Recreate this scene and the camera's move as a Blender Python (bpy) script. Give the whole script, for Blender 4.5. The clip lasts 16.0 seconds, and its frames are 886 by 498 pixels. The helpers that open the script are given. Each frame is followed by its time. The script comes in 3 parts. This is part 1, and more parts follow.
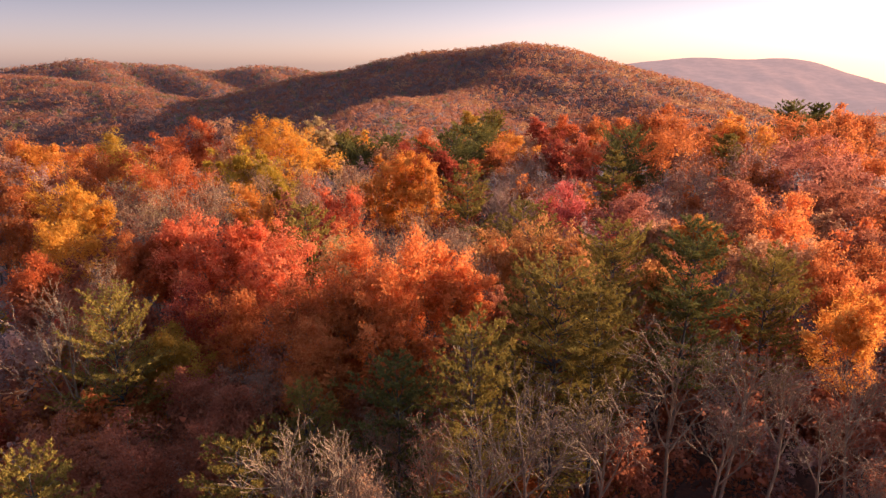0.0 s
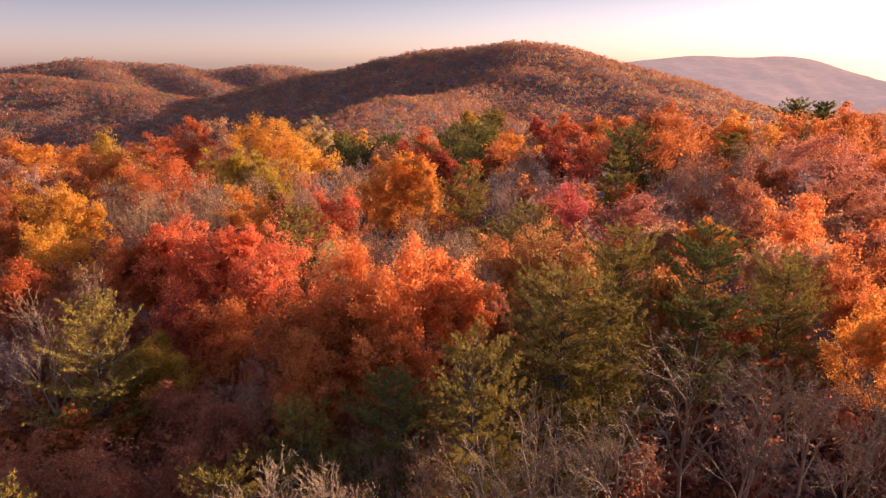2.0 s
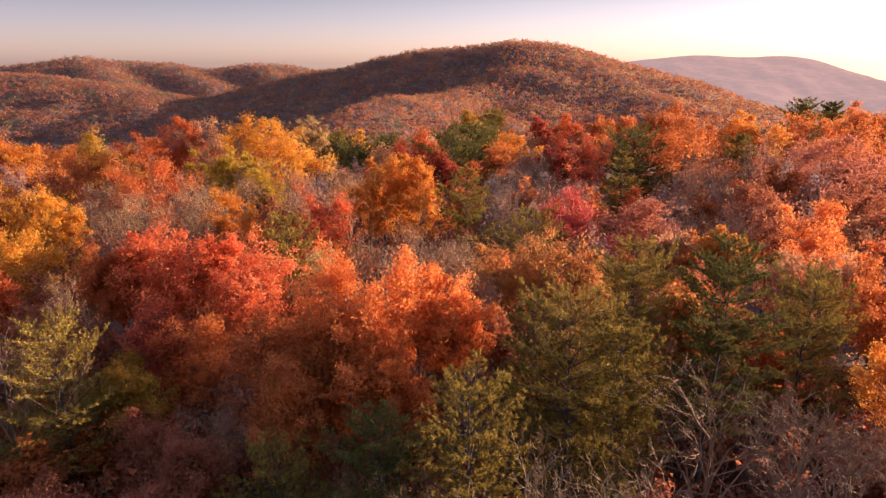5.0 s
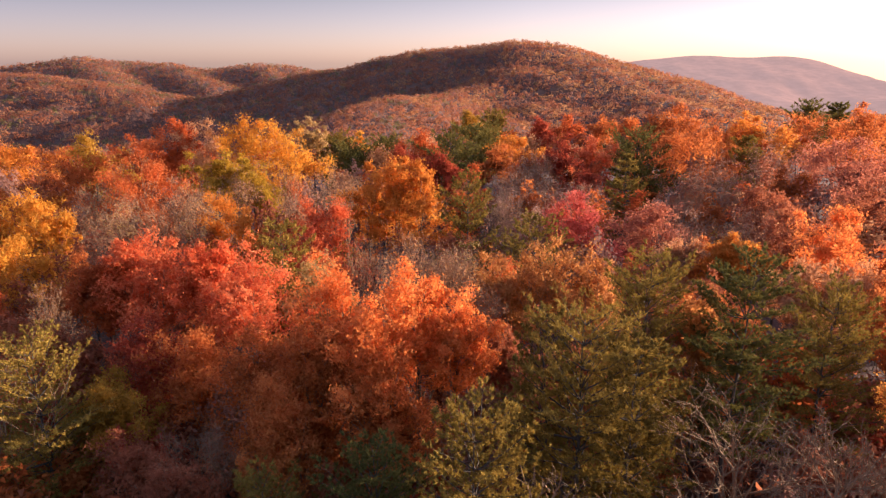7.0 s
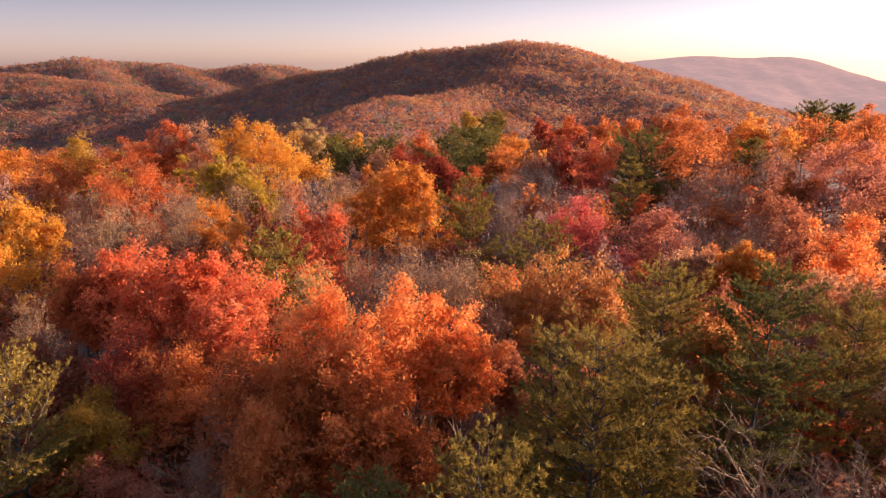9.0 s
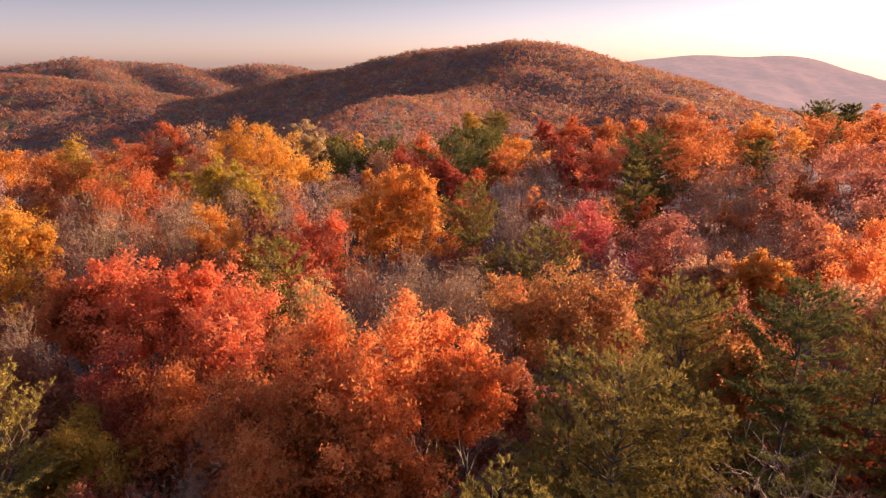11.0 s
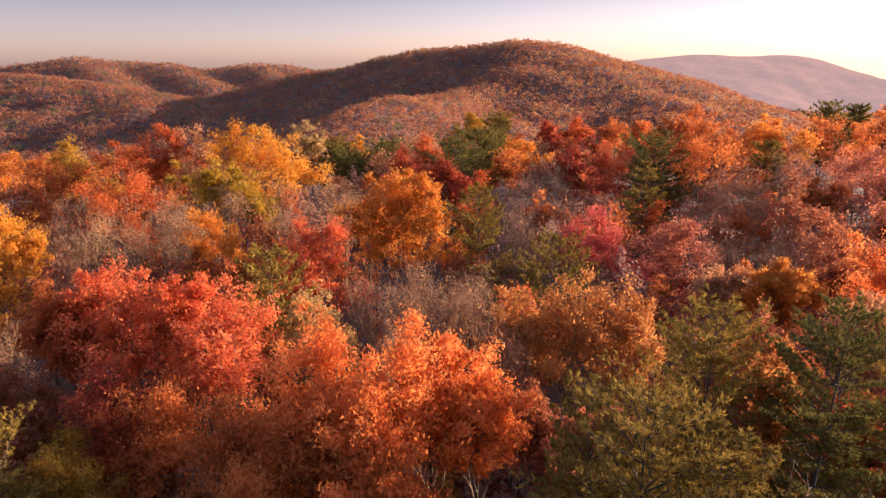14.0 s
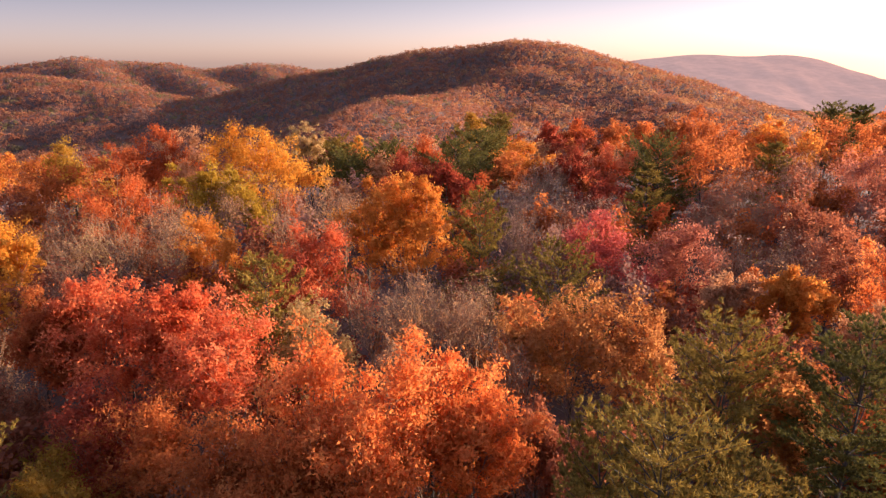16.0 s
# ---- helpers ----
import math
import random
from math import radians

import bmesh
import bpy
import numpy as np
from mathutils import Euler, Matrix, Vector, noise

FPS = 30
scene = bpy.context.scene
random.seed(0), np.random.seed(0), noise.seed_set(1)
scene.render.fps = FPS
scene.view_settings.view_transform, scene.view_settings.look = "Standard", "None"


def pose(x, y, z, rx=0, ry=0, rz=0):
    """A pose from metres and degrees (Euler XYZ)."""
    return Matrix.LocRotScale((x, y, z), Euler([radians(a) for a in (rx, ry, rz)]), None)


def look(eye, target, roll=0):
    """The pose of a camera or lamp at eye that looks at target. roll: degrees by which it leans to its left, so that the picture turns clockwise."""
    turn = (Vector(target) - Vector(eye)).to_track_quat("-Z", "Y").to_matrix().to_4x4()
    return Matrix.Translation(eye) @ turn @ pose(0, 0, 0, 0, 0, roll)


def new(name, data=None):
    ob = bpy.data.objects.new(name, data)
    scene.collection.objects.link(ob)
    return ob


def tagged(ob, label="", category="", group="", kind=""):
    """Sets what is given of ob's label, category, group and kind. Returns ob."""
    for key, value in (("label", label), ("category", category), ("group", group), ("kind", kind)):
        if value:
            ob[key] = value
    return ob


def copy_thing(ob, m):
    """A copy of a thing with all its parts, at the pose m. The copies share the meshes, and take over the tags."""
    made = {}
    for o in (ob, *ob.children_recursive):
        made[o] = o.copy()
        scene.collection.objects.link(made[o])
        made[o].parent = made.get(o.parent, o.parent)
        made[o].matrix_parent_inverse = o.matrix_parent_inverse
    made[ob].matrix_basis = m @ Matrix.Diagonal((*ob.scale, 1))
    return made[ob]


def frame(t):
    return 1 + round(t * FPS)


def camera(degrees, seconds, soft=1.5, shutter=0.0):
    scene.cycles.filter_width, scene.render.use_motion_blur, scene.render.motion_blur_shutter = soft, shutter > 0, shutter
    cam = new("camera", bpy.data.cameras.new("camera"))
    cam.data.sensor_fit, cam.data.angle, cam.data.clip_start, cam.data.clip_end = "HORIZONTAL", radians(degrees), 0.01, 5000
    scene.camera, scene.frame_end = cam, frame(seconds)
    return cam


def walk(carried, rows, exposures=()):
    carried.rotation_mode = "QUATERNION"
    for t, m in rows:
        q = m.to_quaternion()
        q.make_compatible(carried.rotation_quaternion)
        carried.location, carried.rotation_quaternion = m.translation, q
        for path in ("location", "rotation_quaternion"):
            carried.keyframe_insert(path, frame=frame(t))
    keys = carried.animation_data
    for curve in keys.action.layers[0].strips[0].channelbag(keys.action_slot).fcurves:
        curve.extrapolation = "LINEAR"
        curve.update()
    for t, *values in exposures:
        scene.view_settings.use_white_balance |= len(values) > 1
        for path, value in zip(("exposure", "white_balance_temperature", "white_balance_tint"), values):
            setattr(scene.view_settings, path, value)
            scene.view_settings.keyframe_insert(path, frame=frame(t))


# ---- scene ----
cam = camera(72.0, 16.0, soft=1.3)
PATH = [
    (0, (-0.052, -2.485, 36.064), (-0.052, -0.57, 35.486), -0.0),
    (0.5, (-0.058, -1.846, 36.044), (-0.058, 0.069, 35.465), -0.0),
    (1, (-0.031, -1.221, 36.045), (-0.032, 0.693, 35.464), -0.0),
    (1.5, (0.006, -0.558, 36.01), (0.005, 1.356, 35.429), -0.1),
    (2, (0.025, 0.127, 35.975), (0.025, 2.041, 35.393), -0.1),
    (2.5, (0.087, 0.838, 35.907), (0.087, 2.751, 35.325), -0.1),
    (3, (0.16, 1.596, 35.852), (0.16, 3.51, 35.269), -0.0),
    (3.5, (0.286, 2.365, 35.808), (0.286, 4.279, 35.225), -0.0),
    (4, (0.428, 3.159, 35.747), (0.428, 5.072, 35.163), -0.0),
    (6.5, (0.342, 6.686, 35.732), (0.342, 8.599, 35.148), 0.0),
    (7, (0.295, 7.331, 35.737), (0.295, 9.244, 35.154), 0.0),
    (7.5, (0.241, 8.014, 35.767), (0.241, 9.927, 35.183), 0.0),
    (8, (0.196, 8.659, 35.825), (0.197, 10.572, 35.242), -0.0),
    (8.5, (0.184, 9.354, 35.876), (0.185, 11.268, 35.293), 0.0),
    (9, (0.173, 10.004, 35.89), (0.175, 11.917, 35.308), -0.0),
    (11.5, (-0.255, 13.035, 36.075), (-0.255, 14.948, 35.491), -0.1),
    (12, (-0.365, 13.508, 36.094), (-0.364, 15.421, 35.51), -0.1),
    (12.5, (-0.461, 13.976, 36.108), (-0.461, 15.889, 35.524), -0.1),
    (13, (-0.534, 14.474, 36.091), (-0.534, 16.387, 35.507), -0.1),
    (13.5, (-0.596, 14.933, 36.086), (-0.596, 16.846, 35.502), -0.1),
    (14, (-0.61, 15.345, 36.111), (-0.611, 17.257, 35.526), -0.1),
    (14.5, (-0.649, 15.818, 36.148), (-0.649, 17.73, 35.563), -0.1),
    (15, (-0.687, 16.248, 36.167), (-0.687, 18.161, 35.583), -0.1),
    (15.5, (-0.707, 16.61, 36.207), (-0.708, 18.523, 35.623), -0.1),
    (16, (-0.727, 17.092, 36.266), (-0.727, 19.004, 35.681), -0.1),
]
walk(cam, [(t, look(eye, target, roll)) for t, eye, target, roll in PATH],
     exposures=((0.0, 2.0, 6500.0, 13.5),))

# ---- sky and sun: a low sun beyond the right-hand side of the view ----
SUN_AZ, SUN_EL = 71.0, 11.3            # degrees clockwise from straight ahead, and up
world = bpy.data.worlds.new("sky")
scene.world = world
world.use_nodes = True
wn = world.node_tree.nodes
sky = wn.new("ShaderNodeTexSky")
sky.sky_type = "NISHITA"
sky.sun_disc = False
sky.sun_elevation = radians(SUN_EL)
sky.sun_rotation = radians(SUN_AZ)
sky.air_density, sky.dust_density, sky.ozone_density = 1.0, 0.7, 1.5
wn["Background"].inputs["Strength"].default_value = 0.11
# the lilac cast of the evening air, rosier towards the horizon
spot, axes = wn.new("ShaderNodeTexCoord"), wn.new("ShaderNodeSeparateXYZ")
world.node_tree.links.new(spot.outputs["Generated"], axes.inputs[0])
# the top stop brightens the sky above the view, added to lift the shade
cast = wn.new("ShaderNodeValToRGB")
for n, (at, tint) in enumerate(((0.0, (0.65, 0.53, 0.79)), (0.45, (1.60, 1.46, 1.66)), (0.13, (0.37, 0.272, 0.288)))):
    e = cast.color_ramp.elements[n] if n < 2 else cast.color_ramp.elements.new(at)
    e.position, e.color = at, (*tint, 1)
world.node_tree.links.new(axes.outputs["Z"], cast.inputs[0])
warm = wn.new("ShaderNodeMixRGB")
warm.blend_type, warm.inputs[0].default_value = "MULTIPLY", 1.0
world.node_tree.links.new(sky.outputs["Color"], warm.inputs[1])
world.node_tree.links.new(cast.outputs[0], warm.inputs[2])
# paler on the side of the sun, duskier away from it
side = wn.new("ShaderNodeVectorMath")
side.operation = "DOT_PRODUCT"
side.inputs[1].default_value = (math.sin(radians(SUN_AZ)), math.cos(radians(SUN_AZ)), 0)
world.node_tree.links.new(spot.outputs["Generated"], side.inputs[0])
dusk = wn.new("ShaderNodeValToRGB")
for n, (at, tint) in enumerate(((0.0, (0.66, 0.66, 0.72)), (1.0, (1.0, 1.0, 1.0)))):
    dusk.color_ramp.elements[n].position, dusk.color_ramp.elements[n].color = at, (*tint, 1)
reach = wn.new("ShaderNodeMapRange")
reach.inputs["From Min"].default_value, reach.inputs["From Max"].default_value = -0.5, 0.45
world.node_tree.links.new(side.outputs["Value"], reach.inputs["Value"])
world.node_tree.links.new(reach.outputs["Result"], dusk.inputs[0])
shade = wn.new("ShaderNodeMixRGB")
shade.blend_type, shade.inputs[0].default_value = "MULTIPLY", 1.0
world.node_tree.links.new(warm.outputs[0], shade.inputs[1])
world.node_tree.links.new(dusk.outputs[0], shade.inputs[2])
world.node_tree.links.new(shade.outputs[0], wn["Background"].inputs["Color"])

sun = new("sun", bpy.data.lights.new("sun", "SUN"))
sun.data.energy, sun.data.angle, sun.data.color = 4.5, radians(0.6), (1.0, 0.845, 0.68)
az, el = radians(SUN_AZ), radians(SUN_EL)
toward = Vector((math.sin(az) * math.cos(el), math.cos(az) * math.cos(el), math.sin(el)))
sun.matrix_world = look(toward * 300, (0, 0, 0))


# ---- materials ----
def material(name):
    mat = bpy.data.materials.new(name)
    mat.use_nodes = True
    nodes = mat.node_tree.nodes
    return mat, nodes, mat.node_tree.links, nodes["Principled BSDF"], nodes["Material Output"]


def ramp(nodes, stops):
    node = nodes.new("ShaderNodeValToRGB")
    el = node.color_ramp.elements
    for n, (at, col) in enumerate(stops):
        e = el[n] if n < 2 else el.new(at)
        e.position, e.color = at, (*col, 1)
    return node


def foliage(name, dark, mid, light, through_part=0.54, scale=0.55, rough=0.9, each=0.36):
    """Leaves: three tints mixed leaf by leaf and branch by branch, letting some light through."""
    mat, n, l, bsdf, out = material(name)
    geo, info, tex = n.new("ShaderNodeNewGeometry"), n.new("ShaderNodeObjectInfo"), n.new("ShaderNodeTexNoise")
    coord = n.new("ShaderNodeTexCoord")
    l.new(coord.outputs["Object"], tex.inputs["Vector"])
    tex.inputs["Scale"].default_value, tex.inputs["Detail"].default_value = scale, 3
    a = n.new("ShaderNodeMath"); a.operation = "MULTIPLY_ADD"
    l.new(geo.outputs["Random Per Island"], a.inputs[0])
    a.inputs[1].default_value = each
    l.new(tex.outputs["Fac"], a.inputs[2])
    b = n.new("ShaderNodeMath"); b.operation = "MULTIPLY_ADD"
    l.new(info.outputs["Random"], b.inputs[0])
    b.inputs[1].default_value = 0.24
    l.new(a.outputs[0], b.inputs[2])
    c = n.new("ShaderNodeMath"); c.operation = "SUBTRACT"
    l.new(b.outputs[0], c.inputs[0])
    c.inputs[1].default_value = 0.12 + each / 2
    r = ramp(n, ((0.1, dark), (0.9, light), (0.48, mid)))
    l.new(c.outputs[0], r.inputs[0])
    l.new(r.outputs[0], bsdf.inputs["Base Color"])
    bsdf.inputs["Roughness"].default_value = rough
    bsdf.inputs["Specular IOR Level"].default_value = 0.06
    tr = n.new("ShaderNodeBsdfTranslucent")
    l.new(r.outputs[0], tr.inputs["Color"])
    mix = n.new("ShaderNodeMixShader")
    mix.inputs[0].default_value = through_part
    l.new(bsdf.outputs[0], mix.inputs[1])
    l.new(tr.outputs[0], mix.inputs[2])
    l.new(mix.outputs[0], out.inputs["Surface"])
    return mat


def bark(name, dark, light, scale=6.0):
    mat, n, l, bsdf, out = material(name)
    coord, tex, tex2 = n.new("ShaderNodeTexCoord"), n.new("ShaderNodeTexNoise"), n.new("ShaderNodeTexNoise")
    mp = n.new("ShaderNodeMapping")
    mp.inputs["Scale"].default_value = (1, 1, 0.15)
    l.new(coord.outputs["Object"], mp.inputs["Vector"])
    l.new(mp.outputs[0], tex.inputs["Vector"])
    l.new(coord.outputs["Object"], tex2.inputs["Vector"])
    tex.inputs["Scale"].default_value, tex2.inputs["Scale"].default_value = scale * 3, 0.5
    add = n.new("ShaderNodeMath"); add.operation = "MULTIPLY_ADD"
    l.new(tex.outputs["Fac"], add.inputs[0])
    add.inputs[1].default_value = 0.6
    m2 = n.new("ShaderNodeMath"); m2.operation = "MULTIPLY"
    l.new(tex2.outputs["Fac"], m2.inputs[0])
    m2.inputs[1].default_value = 0.45
    l.new(m2.outputs[0], add.inputs[2])
    r = ramp(n, ((0.3, dark), (0.75, light)))
    l.new(add.outputs[0], r.inputs[0])
    l.new(r.outputs[0], bsdf.inputs["Base Color"])
    bump = n.new("ShaderNodeBump")
    bump.inputs["Strength"].default_value, bump.inputs["Distance"].default_value = 0.6, 0.03
    l.new(tex.outputs["Fac"], bump.inputs["Height"])
    l.new(bump.outputs[0], bsdf.inputs["Normal"])
    bsdf.inputs["Roughness"].default_value = 0.95
    bsdf.inputs["Specular IOR Level"].default_value = 0.12
    return mat


RED = foliage("red_leaves", (0.38, 0.053, 0.018), (0.65, 0.133, 0.045), (0.81, 0.252, 0.098))
SCARLET = foliage("scarlet_leaves", (0.28, 0.046, 0.014), (0.50, 0.105, 0.028), (0.66, 0.19, 0.055))
CRIMSON = foliage("crimson_leaves", (0.21, 0.032, 0.016), (0.37, 0.062, 0.028), (0.54, 0.11, 0.05))
PINK = foliage("pink_leaves", (0.33, 0.05, 0.04), (0.54, 0.10, 0.068), (0.66, 0.18, 0.12))
ROSE = foliage("rose_leaves", (0.21, 0.060, 0.037), (0.38, 0.111, 0.061), (0.51, 0.183, 0.097))
ORANGE = foliage("orange_leaves", (0.46, 0.099, 0.024), (0.74, 0.206, 0.050), (0.86, 0.338, 0.10))
RUST = foliage("rust_leaves", (0.25, 0.060, 0.016), (0.47, 0.12, 0.03), (0.64, 0.21, 0.06))
AMBER = foliage("amber_leaves", (0.40, 0.115, 0.018), (0.64, 0.215, 0.034), (0.76, 0.33, 0.065))
COPPER = foliage("copper_leaves", (0.33, 0.080, 0.022), (0.58, 0.155, 0.038), (0.74, 0.27, 0.075))
BROWN = foliage("brown_amber_leaves", (0.255, 0.085, 0.025), (0.46, 0.166, 0.045), (0.60, 0.265, 0.082))
GOLD = foliage("gold_leaves", (0.40, 0.14, 0.015), (0.64, 0.245, 0.030), (0.76, 0.37, 0.06))
OCHRE = foliage("ochre_leaves", (0.26, 0.12, 0.015), (0.42, 0.20, 0.026), (0.55, 0.31, 0.05))
OLIVE = foliage("olive_leaves", (0.24, 0.13, 0.015), (0.42, 0.23, 0.025), (0.54, 0.32, 0.045))
STRAW = foliage("straw_leaves", (0.28, 0.14, 0.045), (0.42, 0.23, 0.080), (0.54, 0.33, 0.13))
PEACH = foliage("peach_brown_leaves", (0.30, 0.12, 0.05), (0.48, 0.20, 0.085), (0.62, 0.31, 0.14))
MAUVE = foliage("grey_mauve_leaves", (0.22, 0.10, 0.068), (0.35, 0.165, 0.11), (0.48, 0.25, 0.16))
MAROON = foliage("maroon_leaves", (0.20, 0.059, 0.030), (0.33, 0.094, 0.042), (0.46, 0.155, 0.068))
PINE = foliage("pine_needles", (0.052, 0.043, 0.012), (0.128, 0.100, 0.023), (0.235, 0.168, 0.038), 0.25, 0.7)
PINE_GOLD = foliage("yellow_green_needles", (0.085, 0.053, 0.012), (0.215, 0.128, 0.024), (0.385, 0.230, 0.044), 0.28, 0.7)
BARK = bark("grey_brown_bark", (0.11, 0.068, 0.043), (0.31, 0.195, 0.12))
BARK_TAN = bark("tan_twig_bark", (0.15, 0.078, 0.042), (0.36, 0.192, 0.102))
# copy of the grey-brown bark with the warmth of sunlight put into its colour
BARK_SUNLIT = bark("sunlit_brown_bark", (0.12, 0.067, 0.037), (0.32, 0.186, 0.102))
BARK_DARK = bark("dark_bark", (0.035, 0.027, 0.020), (0.11, 0.080, 0.060))

COLOUR_WORDS = {
    RED: "bright red", SCARLET: "scarlet-orange", CRIMSON: "deep crimson", PINK: "raspberry pink", ROSE: "rosy orange",
    ORANGE: "glowing orange", RUST: "rusty brown-orange", AMBER: "amber-gold", COPPER: "copper-orange", BROWN: "brown-amber", GOLD: "golden yellow", OCHRE: "ochre-yellow",
    OLIVE: "olive-yellow", STRAW: "pale straw", PEACH: "peach-brown", MAUVE: "grey-mauve", MAROON: "dull maroon",
    PINE: "green", PINE_GOLD: "yellow-green", BARK: "grey-brown", BARK_SUNLIT: "warm brown",
}


# ---- the lie of the land ----
RIDGES = (
    # slope of the sides, roundness of the crest, crest line
    (0.36, 30.0, ((-304, 1080, -5), (-223, 1120, 18), (-160, 1100, 24), (-81, 1090, 43), (-23, 1080, 54), (53, 1070, 59),
                  (116, 1050, 66), (162, 1050, 62), (198, 1040, 47), (280, 1000, 30), (335, 950, 11), (377, 900, -12), (413, 850, -32))),
    (0.42, 25.0, ((138, 1000, 40), (95, 920, 8), (50, 850, -2), (-16, 720, -4), (-50, 660, -1), (-78, 600, -8), (-90, 540, -20))),
    (0.30, 25.0, ((205, 1010, 44), (235, 900, 10), (262, 780, -22))),
    (0.30, 40.0, ((-1057, 1150, 18), (-782, 1120, 15), (-659, 1080, 9), (-553, 1040, -2), (-470, 1000, -12))),
    (0.34, 25.0, ((-1500, 1500, 25), (-1044, 1500, 22), (-868, 1500, 40), (-789, 1500, 35), (-747, 1550, 34), (-644, 1500, 25),
                  (-570, 1550, 15), (-485, 1500, 23), (-378, 1500, 25), (-289, 1450, 12), (-150, 1500, 0))),
    (0.44, 14.0, ((-843, 1495, 39), (-735, 1370, 20), (-630, 1250, -4))),
    (0.44, 14.0, ((-640, 1495, 25), (-540, 1380, 8), (-440, 1250, -12))),
    (0.44, 14.0, ((-440, 1500, 24), (-360, 1380, 6), (-290, 1250, -14))),
)
FLOOR = -90.0


def waves(x, y, size, seed):
    """Smooth uneven ground, about -1 to 1."""
    rng, total = np.random.default_rng(seed), 0.0
    for n in range(7):
        a, p, k = rng.uniform(0, 6.283), rng.uniform(0, 6.283), rng.uniform(0.7, 2.6)
        total = total + np.sin((x * np.cos(a) + y * np.sin(a)) * k * 6.283 / size + p) / (n * 0.35 + 1.2)
    return total / 2.6


def land(x, y):
    """Height of the ground at a place, or at arrays of places."""
    x, y = np.asarray(x, float), np.asarray(y, float)
    edge = 205 + 0.22 * np.clip(x, -220, 260) + 14 * waves(x, y, 160, 5)
    k = np.clip((y - edge) / 210, 0, 1)
    k = np.maximum(k, np.clip((np.hypot(x, y) - 420) / 300, 0, 1) * (y < edge))
    k = k * k * (3 - 2 * k)
    near = (2.0 * np.clip(x / 90, -1, 1.5) * np.clip(y / 150, 0, 1) + 0.8 * waves(x, y, 60, 2)) * (1 - k) + (FLOOR + 6 * waves(x, y, 240, 3)) * k
    total = np.exp(near / 9)
    rough = 8.0 * waves(x, y, 210, 8) + 3.2 * waves(x, y, 80, 9)
    for slope, soft, line in RIDGES:
        best = np.full(x.shape, -300.0)
        for (x0, y0, z0), (x1, y1, z1) in zip(line, line[1:]):
            ux, uy = x1 - x0, y1 - y0
            s = np.clip(((x - x0) * ux + (y - y0) * uy) / (ux * ux + uy * uy), 0, 1)
            d = np.hypot(x - x0 - s * ux, y - y0 - s * uy)
            best = np.maximum(best, z0 + s * (z1 - z0) - slope * (np.sqrt(d * d + soft * soft) - soft) + rough * np.clip(d / 120, 0, 1))
        total = total + np.exp(np.clip(best, -300, 300) / 9)
    return 9 * np.log(total) - 0.06 * np.clip(np.hypot(x, y) - 1800, 0, None)


def mesh_of(name, verts, size):
    """A mesh of separate faces of size corners each, from an array of corners."""
    me, count = bpy.data.meshes.new(name), len(verts) // size
    me.vertices.add(len(verts))
    me.vertices.foreach_set("co", np.ascontiguousarray(verts, dtype=np.float32).ravel())
    me.loops.add(len(verts))
    me.loops.foreach_set("vertex_index", np.arange(len(verts), dtype=np.int32))
    me.polygons.add(count)
    me.polygons.foreach_set("loop_start", np.arange(0, len(verts), size, dtype=np.int32))
    me.update(calc_edges=True)
    return me


def grid_mesh(name, pts, closed):
    """A sheet through an array (rows, columns, 3) of places."""
    rows, cols = pts.shape[:2]
    idx = np.arange(rows * cols).reshape(rows, cols)
    right = np.roll(idx, -1, 1) if closed else idx[:, 1:]
    left = idx if closed else idx[:, :-1]
    faces = np.stack([left[:-1], right[:-1], right[1:], left[1:]], -1).reshape(-1, 4)
    me = bpy.data.meshes.new(name)
    me.from_pydata(pts.reshape(-1, 3).tolist(), [], faces.tolist())
    me.polygons.foreach_set("use_smooth", np.ones(len(me.polygons), dtype=bool))
    return me


def ground_material():
    """Leaf litter close by, the floor of the autumn woods on the hills."""
    mat, n, l, bsdf, out = material("leaf_litter")
    coord = n.new("ShaderNodeTexCoord")
    fine, mid, large = (n.new("ShaderNodeTexNoise") for _ in range(3))
    for tex, s in ((fine, 3.0), (mid, 0.25), (large, 0.02)):
        l.new(coord.outputs["Object"], tex.inputs["Vector"])
        tex.inputs["Scale"].default_value, tex.inputs["Detail"].default_value = s, 6
    a = ramp(n, ((0.3, (0.04, 0.017, 0.010)), (0.75, (0.17, 0.066, 0.028)), (0.52, (0.095, 0.037, 0.018))))
    l.new(fine.outputs["Fac"], a.inputs[0])
    b = ramp(n, ((0.35, (0.08, 0.033, 0.018)), (0.7, (0.16, 0.065, 0.033))))
    l.new(mid.outputs["Fac"], b.inputs[0])
    mix = n.new("ShaderNodeMixRGB")
    l.new(large.outputs["Fac"], mix.inputs[0])
    l.new(a.outputs[0], mix.inputs[1])
    l.new(b.outputs[0], mix.inputs[2])
    l.new(mix.outputs[0], bsdf.inputs["Base Color"])
    bump = n.new("ShaderNodeBump")
    bump.inputs["Strength"].default_value, bump.inputs["Distance"].default_value = 0.8, 0.1
    l.new(fine.outputs["Fac"], bump.inputs["Height"])
    l.new(bump.outputs[0], bsdf.inputs["Normal"])
    bsdf.inputs["Roughness"].default_value = 0.95
    return mat


radii = np.r_[0.0, np.linspace(6, 300, 50), np.geomspace(312, 1900, 92), np.geomspace(2050, 4900, 10)]
angles = np.linspace(0, 2 * math.pi, 320, endpoint=False)
gx, gy = radii[:, None] * np.sin(angles), radii[:, None] * np.cos(angles)
ground = new("ground", grid_mesh("ground", np.stack([gx, gy, land(gx, gy)], -1), True))
ground.data.materials.append(ground_material())
tagged(ground, "rolling forest floor covered with brown leaf litter", "ground", kind="structure")


